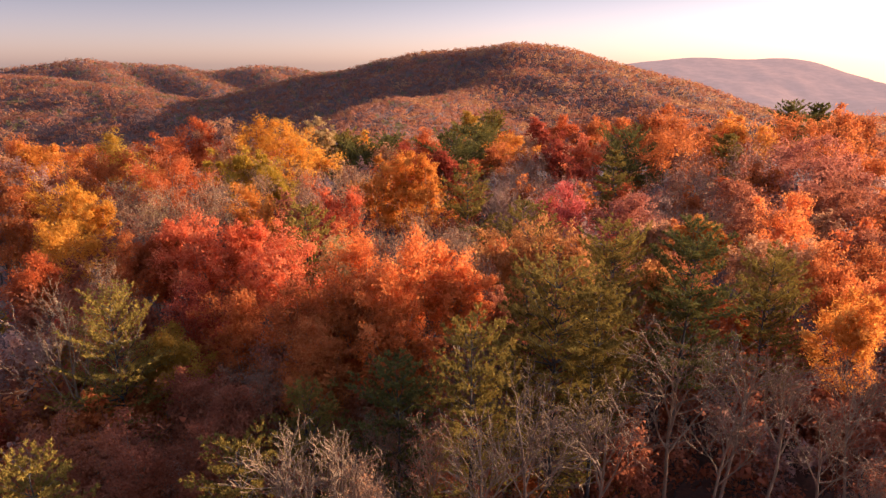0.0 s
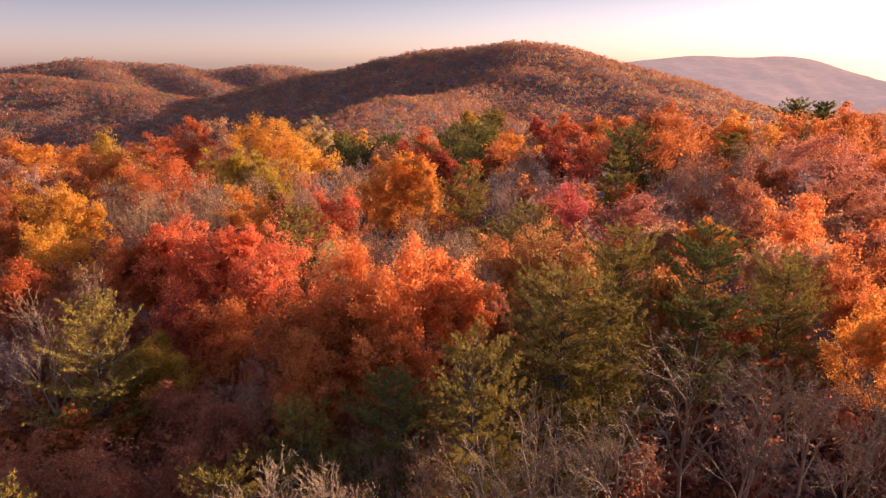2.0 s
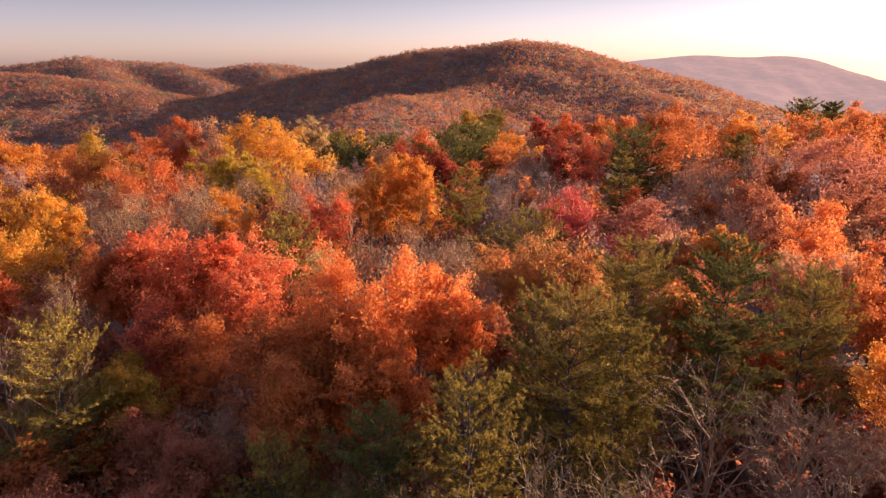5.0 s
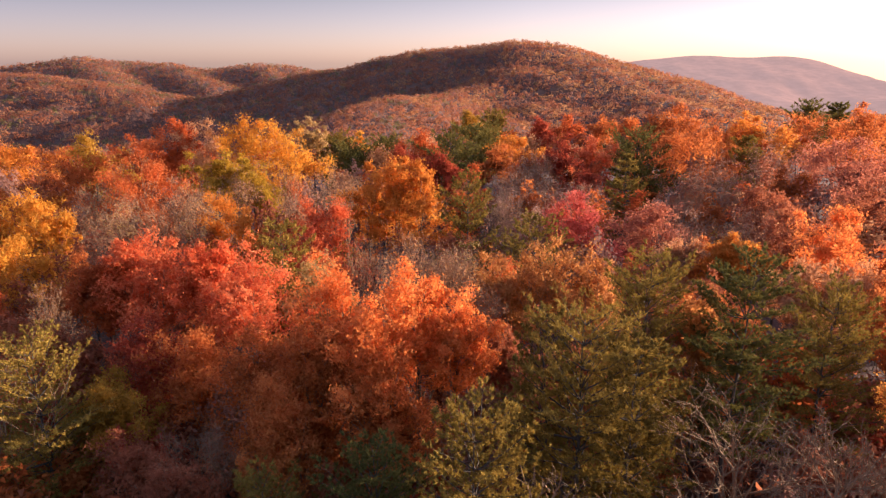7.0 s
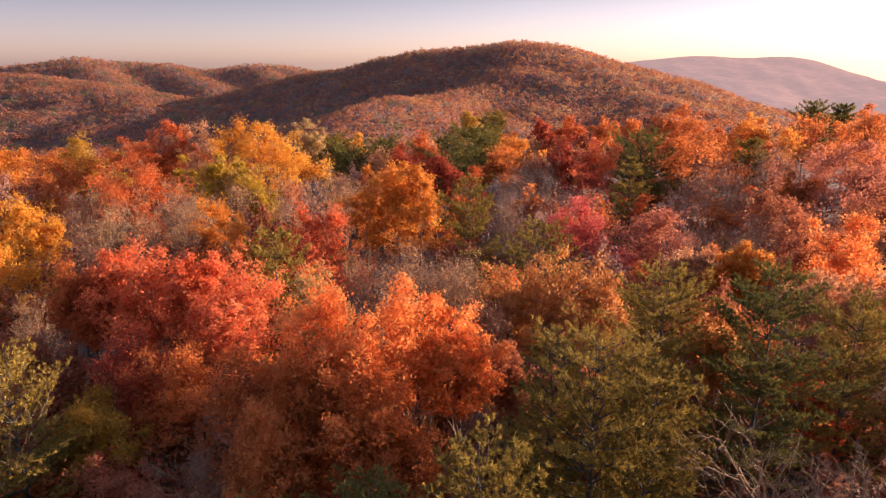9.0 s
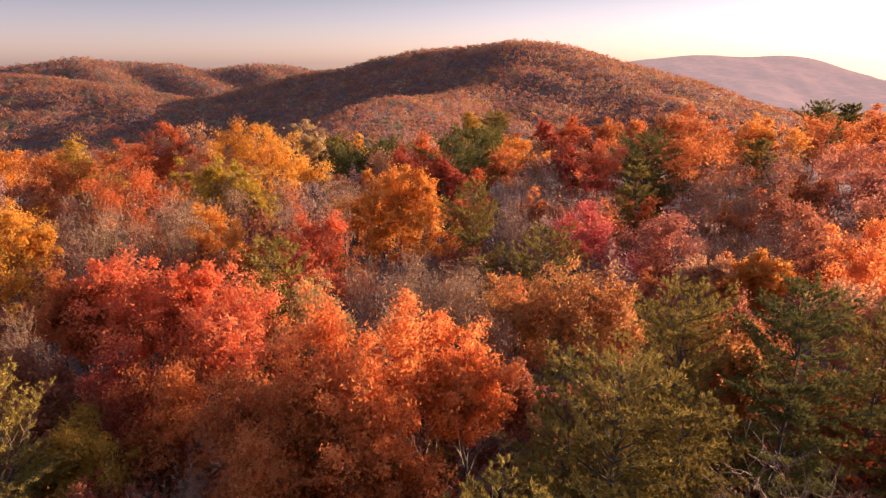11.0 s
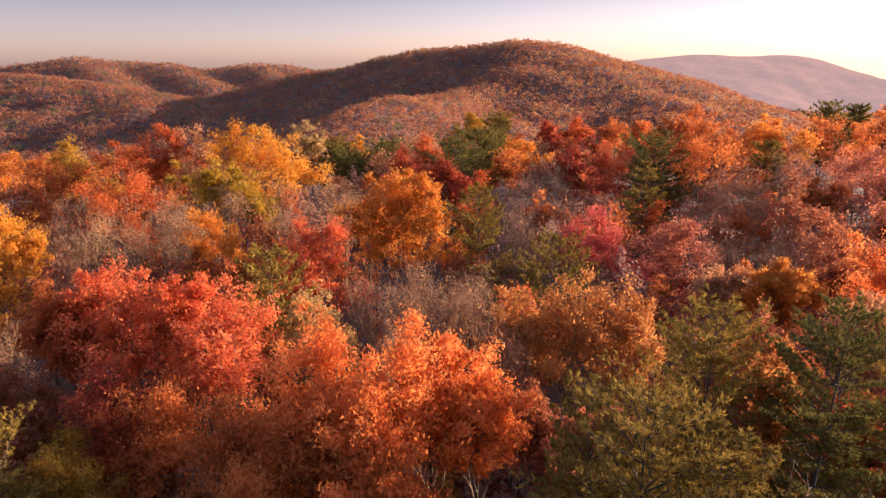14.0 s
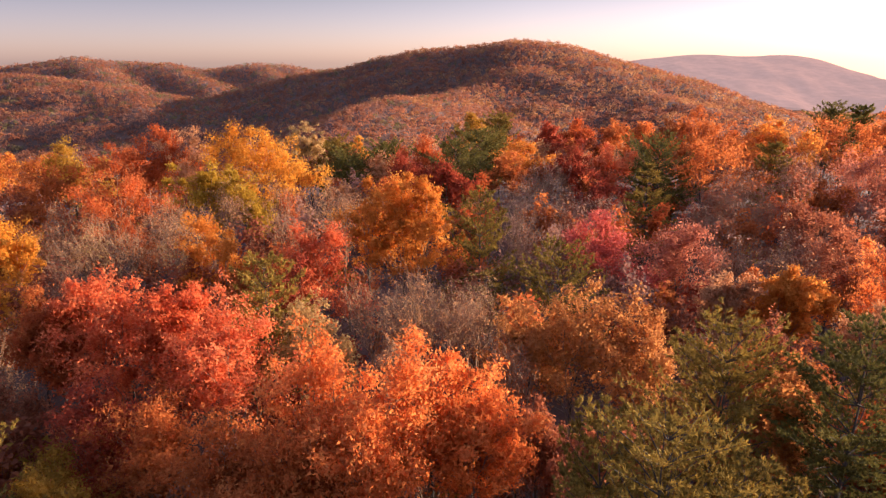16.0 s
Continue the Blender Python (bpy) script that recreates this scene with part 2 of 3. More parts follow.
# ---- the far mountain, its haze of distance put in as a glow ----
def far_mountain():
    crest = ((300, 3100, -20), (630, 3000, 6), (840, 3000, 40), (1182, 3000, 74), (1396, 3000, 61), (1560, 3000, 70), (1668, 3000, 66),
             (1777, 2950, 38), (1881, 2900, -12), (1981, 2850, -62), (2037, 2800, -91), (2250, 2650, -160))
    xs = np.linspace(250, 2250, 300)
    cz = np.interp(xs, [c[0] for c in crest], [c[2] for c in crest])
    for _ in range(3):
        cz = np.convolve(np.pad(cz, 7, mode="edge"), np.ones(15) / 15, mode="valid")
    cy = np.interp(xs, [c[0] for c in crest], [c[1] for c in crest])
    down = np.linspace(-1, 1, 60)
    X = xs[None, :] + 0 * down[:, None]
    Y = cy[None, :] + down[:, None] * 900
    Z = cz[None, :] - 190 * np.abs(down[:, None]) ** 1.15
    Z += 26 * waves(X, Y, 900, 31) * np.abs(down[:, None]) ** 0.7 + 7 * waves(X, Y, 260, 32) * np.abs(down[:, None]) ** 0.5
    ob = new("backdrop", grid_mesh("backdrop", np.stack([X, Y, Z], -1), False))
    mat, n, l, bsdf, out = material("distant_woods_haze_glow")
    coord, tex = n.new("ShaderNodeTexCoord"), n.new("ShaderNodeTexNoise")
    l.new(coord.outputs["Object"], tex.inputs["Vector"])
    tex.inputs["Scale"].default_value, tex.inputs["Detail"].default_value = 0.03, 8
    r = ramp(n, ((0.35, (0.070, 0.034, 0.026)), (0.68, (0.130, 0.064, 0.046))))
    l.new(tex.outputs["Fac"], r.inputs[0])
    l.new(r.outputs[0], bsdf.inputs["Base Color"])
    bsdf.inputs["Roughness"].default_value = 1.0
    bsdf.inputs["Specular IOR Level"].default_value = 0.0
    # haze imitated by a faint pink emission over the whole slope
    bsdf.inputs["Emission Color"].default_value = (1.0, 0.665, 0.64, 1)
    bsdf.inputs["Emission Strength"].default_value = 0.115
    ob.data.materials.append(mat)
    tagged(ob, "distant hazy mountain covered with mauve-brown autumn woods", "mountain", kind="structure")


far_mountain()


# ---- trees ----
def part(name, data, mat, parent, label=""):
    ob = new(name, data)
    ob.parent = parent
    if mat is not None:
        data.materials.append(mat)
    if label:
        ob["label"] = label
    return ob


def unit(v):
    return v / np.maximum(np.linalg.norm(v, axis=-1, keepdims=True), 1e-9)


def along_one(v):
    """unit() for a single direction."""
    return v / math.sqrt(v[0] * v[0] + v[1] * v[1] + v[2] * v[2])


def leaves(name, centres, facing, size, rng, loose=0.8, aspect=0.8, along=None):
    """Small pointed leaf sprays, each turned roughly the given way."""
    n = len(centres)
    nor = unit(unit(facing) + loose * rng.normal(size=(n, 3)))
    u = rng.normal(size=(n, 3)) if along is None else along + 0.45 * rng.normal(size=(n, 3))
    u = unit(u - (u * nor).sum(1, keepdims=True) * nor)
    v = np.cross(nor, u)
    s = (size * rng.uniform(0.55, 1.4, n))[:, None]
    tip = np.stack([centres - u * s * 0.45 + v * s * aspect * 0.5, centres - u * s * 0.45 - v * s * aspect * 0.5, centres + u * s * 0.6], 1)
    return mesh_of(name, tip.reshape(-1, 3), 3)


def tubes(name, lines, sides=5):
    """Round tapered branches along lines of (places, radii), as one mesh."""
    groups = {}
    for pts, rad in lines:
        groups.setdefault((len(pts), sides if rad[0] > 0.045 else 3), []).append((pts, rad))
    verts, faces, base = [], [], 0
    for (count, k), some in groups.items():
        pts = np.array([q for q, _ in some])
        rad = np.array([q for _, q in some])
        ring = np.linspace(0, 2 * math.pi, k, endpoint=False)
        way = unit(np.gradient(pts, axis=1))
        side = unit(np.cross(way, (0.31, 0.95, 0.05)) + 1e-6)
        up = np.cross(side, way)
        loop = pts[:, :, None] + (side[:, :, None] * np.cos(ring)[:, None] + up[:, :, None] * np.sin(ring)[:, None]) * rad[:, :, None, None]
        verts.append(loop.reshape(-1, 3))
        idx = base + np.arange(len(some) * count * k).reshape(len(some), count, k)
        nxt = np.roll(idx, -1, 2)
        faces.append(np.stack([idx[:, :-1], nxt[:, :-1], nxt[:, 1:], idx[:, 1:]], -1).reshape(-1, 4))
        base += len(some) * count * k
    verts, faces = np.concatenate(verts), np.concatenate(faces)
    me = bpy.data.meshes.new(name)
    me.vertices.add(len(verts))
    me.vertices.foreach_set("co", verts.astype(np.float32).ravel())
    me.loops.add(faces.size)
    me.loops.foreach_set("vertex_index", faces.astype(np.int32).ravel())
    me.polygons.add(len(faces))
    me.polygons.foreach_set("loop_start", np.arange(0, faces.size, 4, dtype=np.int32))
    me.update(calc_edges=True)
    me.polygons.foreach_set("use_smooth", np.ones(len(faces), dtype=bool))
    return me


def bent(rng, a, b, steps, sag=0.08):
    """A gently crooked line from a to b."""
    a, b = np.asarray(a, float), np.asarray(b, float)
    t = np.linspace(0, 1, steps)[:, None]
    span = np.linalg.norm(b - a)
    p = a + (b - a) * t
    for _ in range(2):
        p = p + np.sin(t * math.pi * rng.uniform(0.8, 2.2)) * rng.normal(size=3) * span * sag * 0.5 * (t > 0)
    return p


def place_tree(name, x, y, label, category):
    base = float(land(x, y))
    ob = new(name)
    ob.location = (x, y, base - 0.15)
    ob.empty_display_size = 0.5
    return tagged(ob, label, category), base - 0.15


def spread(y):
    """Size of a leaf spray: fine close to the path, coarser far off."""
    return float(np.clip(0.10 + 0.0022 * y, 0.14, 0.55))


tree_count = [100]


def next_rng():
    tree_count[0] += 1
    return np.random.default_rng(tree_count[0])


def skeleton(rng, h, r, fork, plan, keep=1.0, wide=82.0, lean=(0.35, 0.8), least=0.009):
    """Trunk and limbs of a broad-leaved tree whose crown, of radius r, begins at the height fork. plan: how many branches
    each order bears; wide: how far the lowest limbs lean out, in degrees. Returns the trunk's lines, one list of lines for each limb, the twig tips and their directions."""
    trunk, limbs, tips, ways = [], [], [], []
    width = 0.0065 * h + 0.009 * r
    rz = (h - fork) * 0.5
    head = fork + (h - fork) * 0.45
    line = bent(rng, (0, 0, -0.1), (rng.normal() * 0.05 * r, rng.normal() * 0.05 * r, head), 8, 0.025)
    trunk.append((line, np.linspace(width, width * 0.42, 8)))
    last = len(plan) - 1

    def grow(start, way, length, rad, level):
        steps = 5 if level == 0 else 4 if level == 1 else 3
        p, w = [np.array(start, float)], np.array(way, float)
        for _ in range(steps - 1):
            w = along_one(w + rng.normal(size=3) * (0.13 if level < 2 else 0.2) + (0, 0, 0.09))
            p.append(p[-1] + w * length / (steps - 1))
        way_on = np.array(p)
        if level < last or rng.uniform() < keep:
            limbs[-1].append((way_on, np.linspace(rad, max(rad * 0.45, least * 0.6), steps)))
        if level == last:
            tips.append(way_on[-1])
            ways.append(w)
            return
        count = plan[level + 1]
        turn0 = rng.uniform(0, 6.283)
        side = along_one(np.array((0.1 * w[1] - 0.5 * w[2], 0.3 * w[2] - 0.1 * w[0], 0.5 * w[0] - 0.3 * w[1])))
        over = np.array((w[1] * side[2] - w[2] * side[1], w[2] * side[0] - w[0] * side[2], w[0] * side[1] - w[1] * side[0]))
        for k in range(count):
            f = 0.30 + 0.70 * (k + rng.uniform(0.4, 1.0)) / count
            g = min(f, 0.999) * (steps - 1)
            begin = way_on[int(g)] + (way_on[int(g) + 1] - way_on[int(g)]) * (g % 1)
            b = turn0 + k * 2.4 + rng.uniform(-0.4, 0.4)
            off = rng.uniform(0.1, 0.3) if k == count - 1 else rng.uniform(*lean)
            grow(begin, along_one(w + (side * math.cos(b) + over * math.sin(b)) * off), length * rng.uniform(0.46, 0.66), max(rad * (0.8 - 0.3 * f) * 0.8, least), level + 1)

    for n in range(plan[0]):
        limbs.append([])
        f = (n + rng.uniform(0.2, 0.8)) / plan[0]
        tilt = math.radians(wide - (wide - 6) * f ** 1.2) + rng.uniform(-0.15, 0.15)
        a = n * 2.4 + rng.uniform(-0.5, 0.5)
        start_z = fork * 0.92 + (head - fork * 0.92) * f
        k = float(np.clip((start_z + 0.1) / (head + 0.1), 0, 0.999)) * 7
        start = line[int(k)] + (line[int(k) + 1] - line[int(k)]) * (k % 1)
        goal = np.array((math.cos(a) * math.sin(tilt) * r, math.sin(a) * math.sin(tilt) * r, h - rz + math.cos(tilt) * rz))
        goal = start + (goal - start) * (1.0 if n == plan[0] - 1 else rng.uniform(0.62, 1.05))
        grow(start, along_one(goal - start + (0, 0, -0.1 * r)), np.linalg.norm(goal - start) * 0.66, width * rng.uniform(0.34, 0.5), 0)
    tips, ways = np.array(tips), np.array(ways)
    sx = r / np.percentile(np.hypot(tips[:, 0], tips[:, 1]), 93)
    sz = (h - fork) / (np.percentile(tips[:, 2], 99.5) - fork)

    def fit_in(q):
        up = np.clip((q[:, 2:] - fork * 0.6) / (fork * 0.4), 0, 1)
        return np.concatenate([q[:, :2] * (1 + (sx - 1) * up), np.where(q[:, 2:] > fork, fork + (q[:, 2:] - fork) * sz, q[:, 2:])], 1)

    return [(fit_in(q), rad) for q, rad in trunk], [[(fit_in(q), rad) for q, rad in limb] for limb in limbs], fit_in(tips), ways


def leafy(rng, tips, ways, r, count, loose):
    """Places and outward directions of the leaf sprays, in clumps round the twig tips; the upper, sunlit twigs bear more."""
    high = np.clip((tips[:, 2] - tips[:, 2].min()) / (np.ptp(tips[:, 2]) + 1e-6), 0, 1)
    own = rng.gamma(2.2, 1.0, len(tips)) * (0.45 + 0.75 * high)
    pick = rng.choice(len(tips), count, p=own / own.sum())
    wide = (loose * r + 0.10) * rng.uniform(0.6, 1.25, len(tips))[pick][:, None]
    p = tips[pick] - ways[pick] * rng.uniform(0, 1, (count, 1)) * wide * 1.6 + rng.normal(size=(count, 3)) * (1, 1, 0.72) * wide
    middle = np.array((0, 0, tips[:, 2].mean() - 0.15 * r))
    d = unit(unit(p - middle) + unit(p - tips[pick]) * 0.6 + (0, 0, 0.15))
    return p, d


def leafy_shape(rng, h, r, most, low=0.16):
    """Trunk lines, branch lines and leaf places of a young broad-leaved tree of height h and crown radius r."""
    fork = max(low * h, h - 3.4 * r)
    trunk, limbs, tips, ways = skeleton(rng, h, r, fork, (7, 4, 3), 0.3)
    p, d = leafy(rng, tips, ways, r, most, 0.13)
    keep = p[:, 2] > 0.4
    return trunk, [q for limb in limbs for q in limb], p[keep], d[keep]


SPARSE = {BROWN: 0.62, PEACH: 0.7, STRAW: 0.7, MAROON: 0.75, MAUVE: 0.6, CRIMSON: 0.85, RUST: 0.85, COPPER: 0.85}


def maple(x, y, top, r, mat):
    rng = next_rng()
    ob, base = place_tree("broadleaf_tree", x, y, COLOUR_WORDS[mat] + " autumn broadleaf tree with a full lobed crown", "tree")
    h, size = top - base, spread(y)
    r = r * (1.2 if y < 100 else 1.28)
    plan, most, keep = ((8, 5, 4, 2), 17000, 0.6) if y < 70 else ((8, 4, 3), 10500, 0.7) if y < 120 else ((8, 4, 3), 7500, 0.3)
    trunk, limbs, tips, ways = skeleton(rng, h, r, float(np.clip(h - 3.4 * r, 0.22 * h, 0.56 * h)), plan, keep)
    p, d = leafy(rng, tips, ways, r, int(most * SPARSE.get(mat, 1.0)), 0.07 if y < 70 else 0.08)
    part("trunk", tubes("trunk", trunk, 7), BARK_DARK, ob)
    part("branchwork", tubes("branchwork", [q for limb in limbs for q in limb], 4), BARK, ob)["kind"] = "stuff"
    part("crown", leaves("crown", p, d + (0, 0, 0.2), size, rng, 0.62, 0.6, d + (0, 0, 0.5)), mat, ob)


def bare_tree(x, y, top, r, mat):
    rng = next_rng()
    ob, base = place_tree("bare_tree", x, y, "leafless tree with spreading " + COLOUR_WORDS[mat] + " limbs and twigs", "tree")
    h = top - base
    trunk, limbs, tips, ways = skeleton(rng, h, r * 1.3, float(np.clip(h - 2.9 * r, 0.3 * h, 0.72 * h)), (7, 5, 4, 3), 1.0, 62.0, (0.4, 0.85), 0.015)
    part("trunk", tubes("trunk", trunk, 8), mat, ob)
    for limb in limbs:
        part("limb", tubes("limb", limb, 5), mat, ob)
    pick = rng.integers(0, len(tips), 400)
    p = tips[pick] - ways[pick] * rng.uniform(0, 0.5, (400, 1))
    part("twig", leaves("twig", p, rng.normal(size=(400, 3)), 0.45, rng, 0.8, 0.06, ways[pick] + (0, 0, 0.3)), mat, ob)["kind"] = "stuff"


def thin_tree(x, y, top, r, mat):
    """A tree that has dropped most of its leaves."""
    rng = next_rng()
    ob, base = place_tree("half_bare_tree", x, y, "half-bare tree with thin " + COLOUR_WORDS[mat] + " leaves on grey twigs", "tree")
    near, h, r = y < 70, top - base, r * 1.15
    trunk, limbs, tips, ways = skeleton(rng, h, r, float(np.clip(h - 3.4 * r, 0.25 * h, 0.7 * h)), (8, 5, 4, 2) if near else (8, 5, 3), 1.0, 46.0 if near else 38.0, (0.3, 0.7))
    part("trunk", tubes("trunk", trunk, 6), BARK, ob)
    for limb in limbs:
        part("limb", tubes("limb", limb, 4), BARK_TAN, ob)
    size, count = spread(y), 1500
    pick = rng.integers(0, len(tips), count)
    p = tips[pick] + rng.normal(size=(count, 3)) * (0.2 if near else 0.35)
    part("twig", leaves("twig", p, rng.normal(size=(count, 3)), size * 2.6, rng, 0.8, 0.05, ways[pick] + (0, 0, 0.9)), BARK_TAN, ob)["kind"] = "stuff"
    p, d = leafy(rng, tips, ways, r, 700 if y < 70 else 650, 0.07)
    part("crown", leaves("crown", p, d + (0, 0, 0.3), size * 0.62, rng), mat, ob)


def needles(name, base, way, size, rng, slim=0.2):
    """Narrow needle tufts that start at base and point along way."""
    n = len(base)
    w = unit(way)
    v = unit(np.cross(w, rng.normal(size=(n, 3)) + (0, 0, 0.6)))
    s = (size * rng.uniform(0.65, 1.25, n))[:, None]
    tip = np.stack([base - v * s * slim * 0.5, base + v * s * slim * 0.5, base + w * s], 1)
    return mesh_of(name, tip.reshape(-1, 3), 3)


def conifer(name, label, x, y, top, r, mat, pointed):
    """Boughs in whorls up the trunk; each bough bears a flat fan of branchlets, and these bear the needle tufts."""
    rng = next_rng()
    ob, base = place_tree(name, x, y, label, "tree")
    h = top - base
    low = 0.22 if pointed else float(np.clip(1 - 3.6 * r / h, 0.25, 0.6))
    near = y < 60
    tiers = max(7, int(h * (0.985 - low) / (1.05 if near else 1.3)))
    boughs, spots, ways = [], [], []
    for n in range(tiers):
        f = float(np.clip((n + rng.uniform(-0.3, 0.3)) / (tiers - 1), 0, 1))
        z = h * (low + (0.975 - low) * f)
        reach = (1 - f) ** 0.85 + 0.04 if pointed else math.sqrt(max(0.02, 1 - max(0.0, (f - 0.2) / 0.82) ** 2.2)) * (0.8 + 0.2 * min(1, f / 0.2))
        reach *= rng.uniform(0.78, 1.12)
        whorl = 7 if reach > 0.35 else 5
        for k in range(whorl):
            a = n * 1.1 + k * 6.283 / whorl + rng.uniform(-0.35, 0.35)
            span = r * reach * rng.uniform(0.62, 1.15) + 0.3
            rise = span * (rng.uniform(-0.16, 0.0) if pointed else rng.uniform(-0.05, 0.22)) + 0.5 * f * f * span
            if not pointed and f > 0.35 and rng.uniform() < 0.22:
                span, rise = span * 0.72, span * rng.uniform(0.5, 0.8)
            end = np.array((math.cos(a) * span, math.sin(a) * span, z + rise))
            g = np.linspace(0, 1, 6)[:, None]
            line = bent(rng, (0, 0, z - 0.12 * span), end, 6, 0.05) + g * g * (0, 0, 0.12 * span)
            boughs.append((line, np.linspace(0.018 + 0.011 * span, 0.010, 6)))
            out = unit(end - line[0])
            side = np.array((-math.sin(a), math.cos(a), 0))
            sprays = 3 + int(span * (2.6 if near else 1.5))
            for t in range(sprays + 1):
                at = 1.0 if t == sprays else 0.14 + 0.86 * (t + rng.uniform(0.1, 0.9)) / sprays
                q = at * 4.999
                root = line[int(q)] + (line[int(q) + 1] - line[int(q)]) * (q % 1)
                hand = 0.0 if t == sprays else (1 if t % 2 else -1) * rng.uniform(0.6, 1.1)
                w = unit(out + side * hand + (0, 0, rng.uniform(0.05, 0.45)))
                long = (0.36 * span * (1.15 - at) + 0.30) * rng.uniform(0.8, 1.2)
                tufts = max(2, int(long / (0.24 if near else 0.36)))
                for m in range(tufts):
                    spots.append(root + w * long * (m + 1) / tufts + rng.normal(size=3) * 0.05)
                    ways.append(w)
    spots, ways = np.array(spots), np.array(ways)
    size = spread(y) * (1.35 if near else 1.2)
    many = int(np.clip((40000 if near else 14000) / len(spots), 4, 20))
    pick = np.repeat(np.arange(len(spots)), many)
    p = spots[pick] + rng.normal(size=(len(pick), 3)) * 0.035 * (1 if near else 2.5)
    w = ways[pick] * 0.75 + rng.normal(size=p.shape) * 0.55 + (0, 0, 0.30)
    part("trunk", tubes("trunk", [(bent(rng, (0, 0, 0), (0, 0, h * 0.97), 8, 0.012), np.linspace(0.010 * h, 0.015, 8))], 7), BARK_DARK, ob)
    part("branchwork", tubes("branchwork", boughs, 3), BARK_DARK, ob)["kind"] = "stuff"
    part("crown", needles("crown", p, w, size, rng, 0.26 if near else 0.42), mat, ob)


def pine(x, y, top, r, mat):
    conifer("pine_tree", COLOUR_WORDS[mat] + " pine with soft layered boughs among autumn trees", x, y, top, r * 1.22, mat, False)


def spruce(x, y, top, r, mat):
    conifer("spruce_tree", COLOUR_WORDS[mat] + " pointed conifer with drooping tiers above its neighbours", x, y, top, r * 1.15, mat, True)


maple(-120.9, 170.0, 16.8, 7.9, RUST)
maple(-108.6, 165.0, 15.3, 6.9, AMBER)
maple(-75.1, 138.0, 21.6, 6.7, OCHRE)
maple(-73.8, 130.0, 19.4, 6.7, RUST)
maple(-60.5, 130.0, 23.0, 5.1, SCARLET)
maple(-53.0, 130.0, 24.6, 5.7, SCARLET)
maple(-47.2, 104.0, 21.7, 6.1, SCARLET)
maple(-45.6, 127.0, 24.9, 4.4, PEACH)
maple(-39.9, 118.0, 20.5, 5.3, OLIVE)
maple(-32.3, 116.0, 19.3, 3.8, OLIVE)
maple(-38.7, 131.0, 25.5, 6.7, GOLD)
maple(-31.8, 132.0, 24.7, 6.7, GOLD)
thin_tree(-35.0, 112.0, 18.8, 4.8, PEACH)
maple(-34.8, 172.0, 22.4, 3.6, STRAW)
pine(-30.0, 180.0, 15.6, 5.9, PINE_GOLD)
maple(-23.7, 190.0, 16.2, 4.0, GOLD)
pine(-15.8, 180.0, 14.4, 6.7, PINE)
pine(-23.1, 165.0, 14.4, 7.3, PINE)
maple(-5.1, 160.0, 19.7, 6.3, SCARLET)
maple(-8.1, 145.0, 18.2, 5.4, CRIMSON)
maple(0.1, 140.0, 16.8, 3.9, CRIMSON)
pine(8.4, 170.0, 18.9, 7.4, PINE)
pine(2.2, 150.0, 19.4, 6.6, PINE)
pine(18.1, 230.0, 18.3, 6.9, PINE_GOLD)
maple(10.9, 260.0, 17.2, 7.1, OCHRE)
maple(20.0, 165.0, 18.5, 5.4, AMBER)
maple(14.8, 150.0, 18.0, 4.2, RUST)
maple(30.5, 200.0, 19.3, 5.1, CRIMSON)
maple(41.6, 210.0, 19.4, 6.3, SCARLET)
maple(28.9, 155.0, 19.5, 5.4, CRIMSON)
maple(33.8, 142.0, 20.1, 4.3, RED)
thin_tree(18.8, 133.0, 18.1, 5.0, MAUVE)
thin_tree(13.7, 125.0, 16.8, 4.1, MAUVE)
maple(50.7, 200.0, 20.2, 6.4, RUST)
maple(56.1, 190.0, 19.8, 6.1, COPPER)
pine(43.1, 142.0, 20.2, 7.9, PINE)
maple(29.7, 128.0, 17.0, 4.2, CRIMSON)
spruce(35.7, 124.0, 18.9, 5.8, PINE_GOLD)
maple(64.0, 172.0, 25.2, 7.1, COPPER)
maple(55.8, 168.0, 23.0, 6.2, RUST)
maple(51.4, 136.0, 21.9, 7.9, COPPER)
maple(62.2, 145.0, 20.5, 4.7, RUST)
maple(81.4, 165.0, 23.2, 7.2, AMBER)
maple(79.8, 178.0, 20.6, 5.3, COPPER)
pine(107.3, 189.0, 24.8, 5.6, PINE)
pine(119.2, 195.0, 23.5, 4.0, PINE)
maple(96.7, 172.0, 22.7, 6.7, COPPER)
maple(112.3, 176.0, 24.6, 6.9, COPPER)
maple(96.6, 154.0, 22.2, 7.8, COPPER)
maple(123.6, 178.0, 23.0, 6.5, RUST)
maple(67.9, 113.0, 22.7, 8.0, ROSE)
maple(78.5, 116.0, 18.9, 4.9, ROSE)
maple(59.1, 110.0, 18.0, 5.0, RUST)
thin_tree(66.4, 130.0, 20.5, 6.1, MAUVE)
maple(94.3, 132.0, 18.5, 4.3, COPPER)
thin_tree(54.5, 126.0, 19.4, 5.6, MAUVE)
pine(67.3, 142.0, 19.8, 3.6, PINE_GOLD)
maple(71.4, 101.0, 18.7, 5.8, MAROON)
maple(62.6, 98.0, 17.4, 4.2, MAROON)
thin_tree(48.8, 110.0, 17.5, 4.7, MAROON)
maple(51.4, 102.0, 16.8, 3.9, MAROON)
thin_tree(45.4, 118.0, 17.3, 4.5, MAROON)
maple(-9.9, 91.0, 22.1, 3.9, AMBER)
maple(-6.0, 90.0, 23.1, 3.8, AMBER)
maple(-3.1, 89.0, 23.0, 3.4, AMBER)
maple(-13.8, 79.5, 20.0, 4.4, RED)
maple(-18.0, 77.0, 17.4, 3.6, CRIMSON)
thin_tree(-13.9, 97.0, 19.9, 3.2, PEACH)
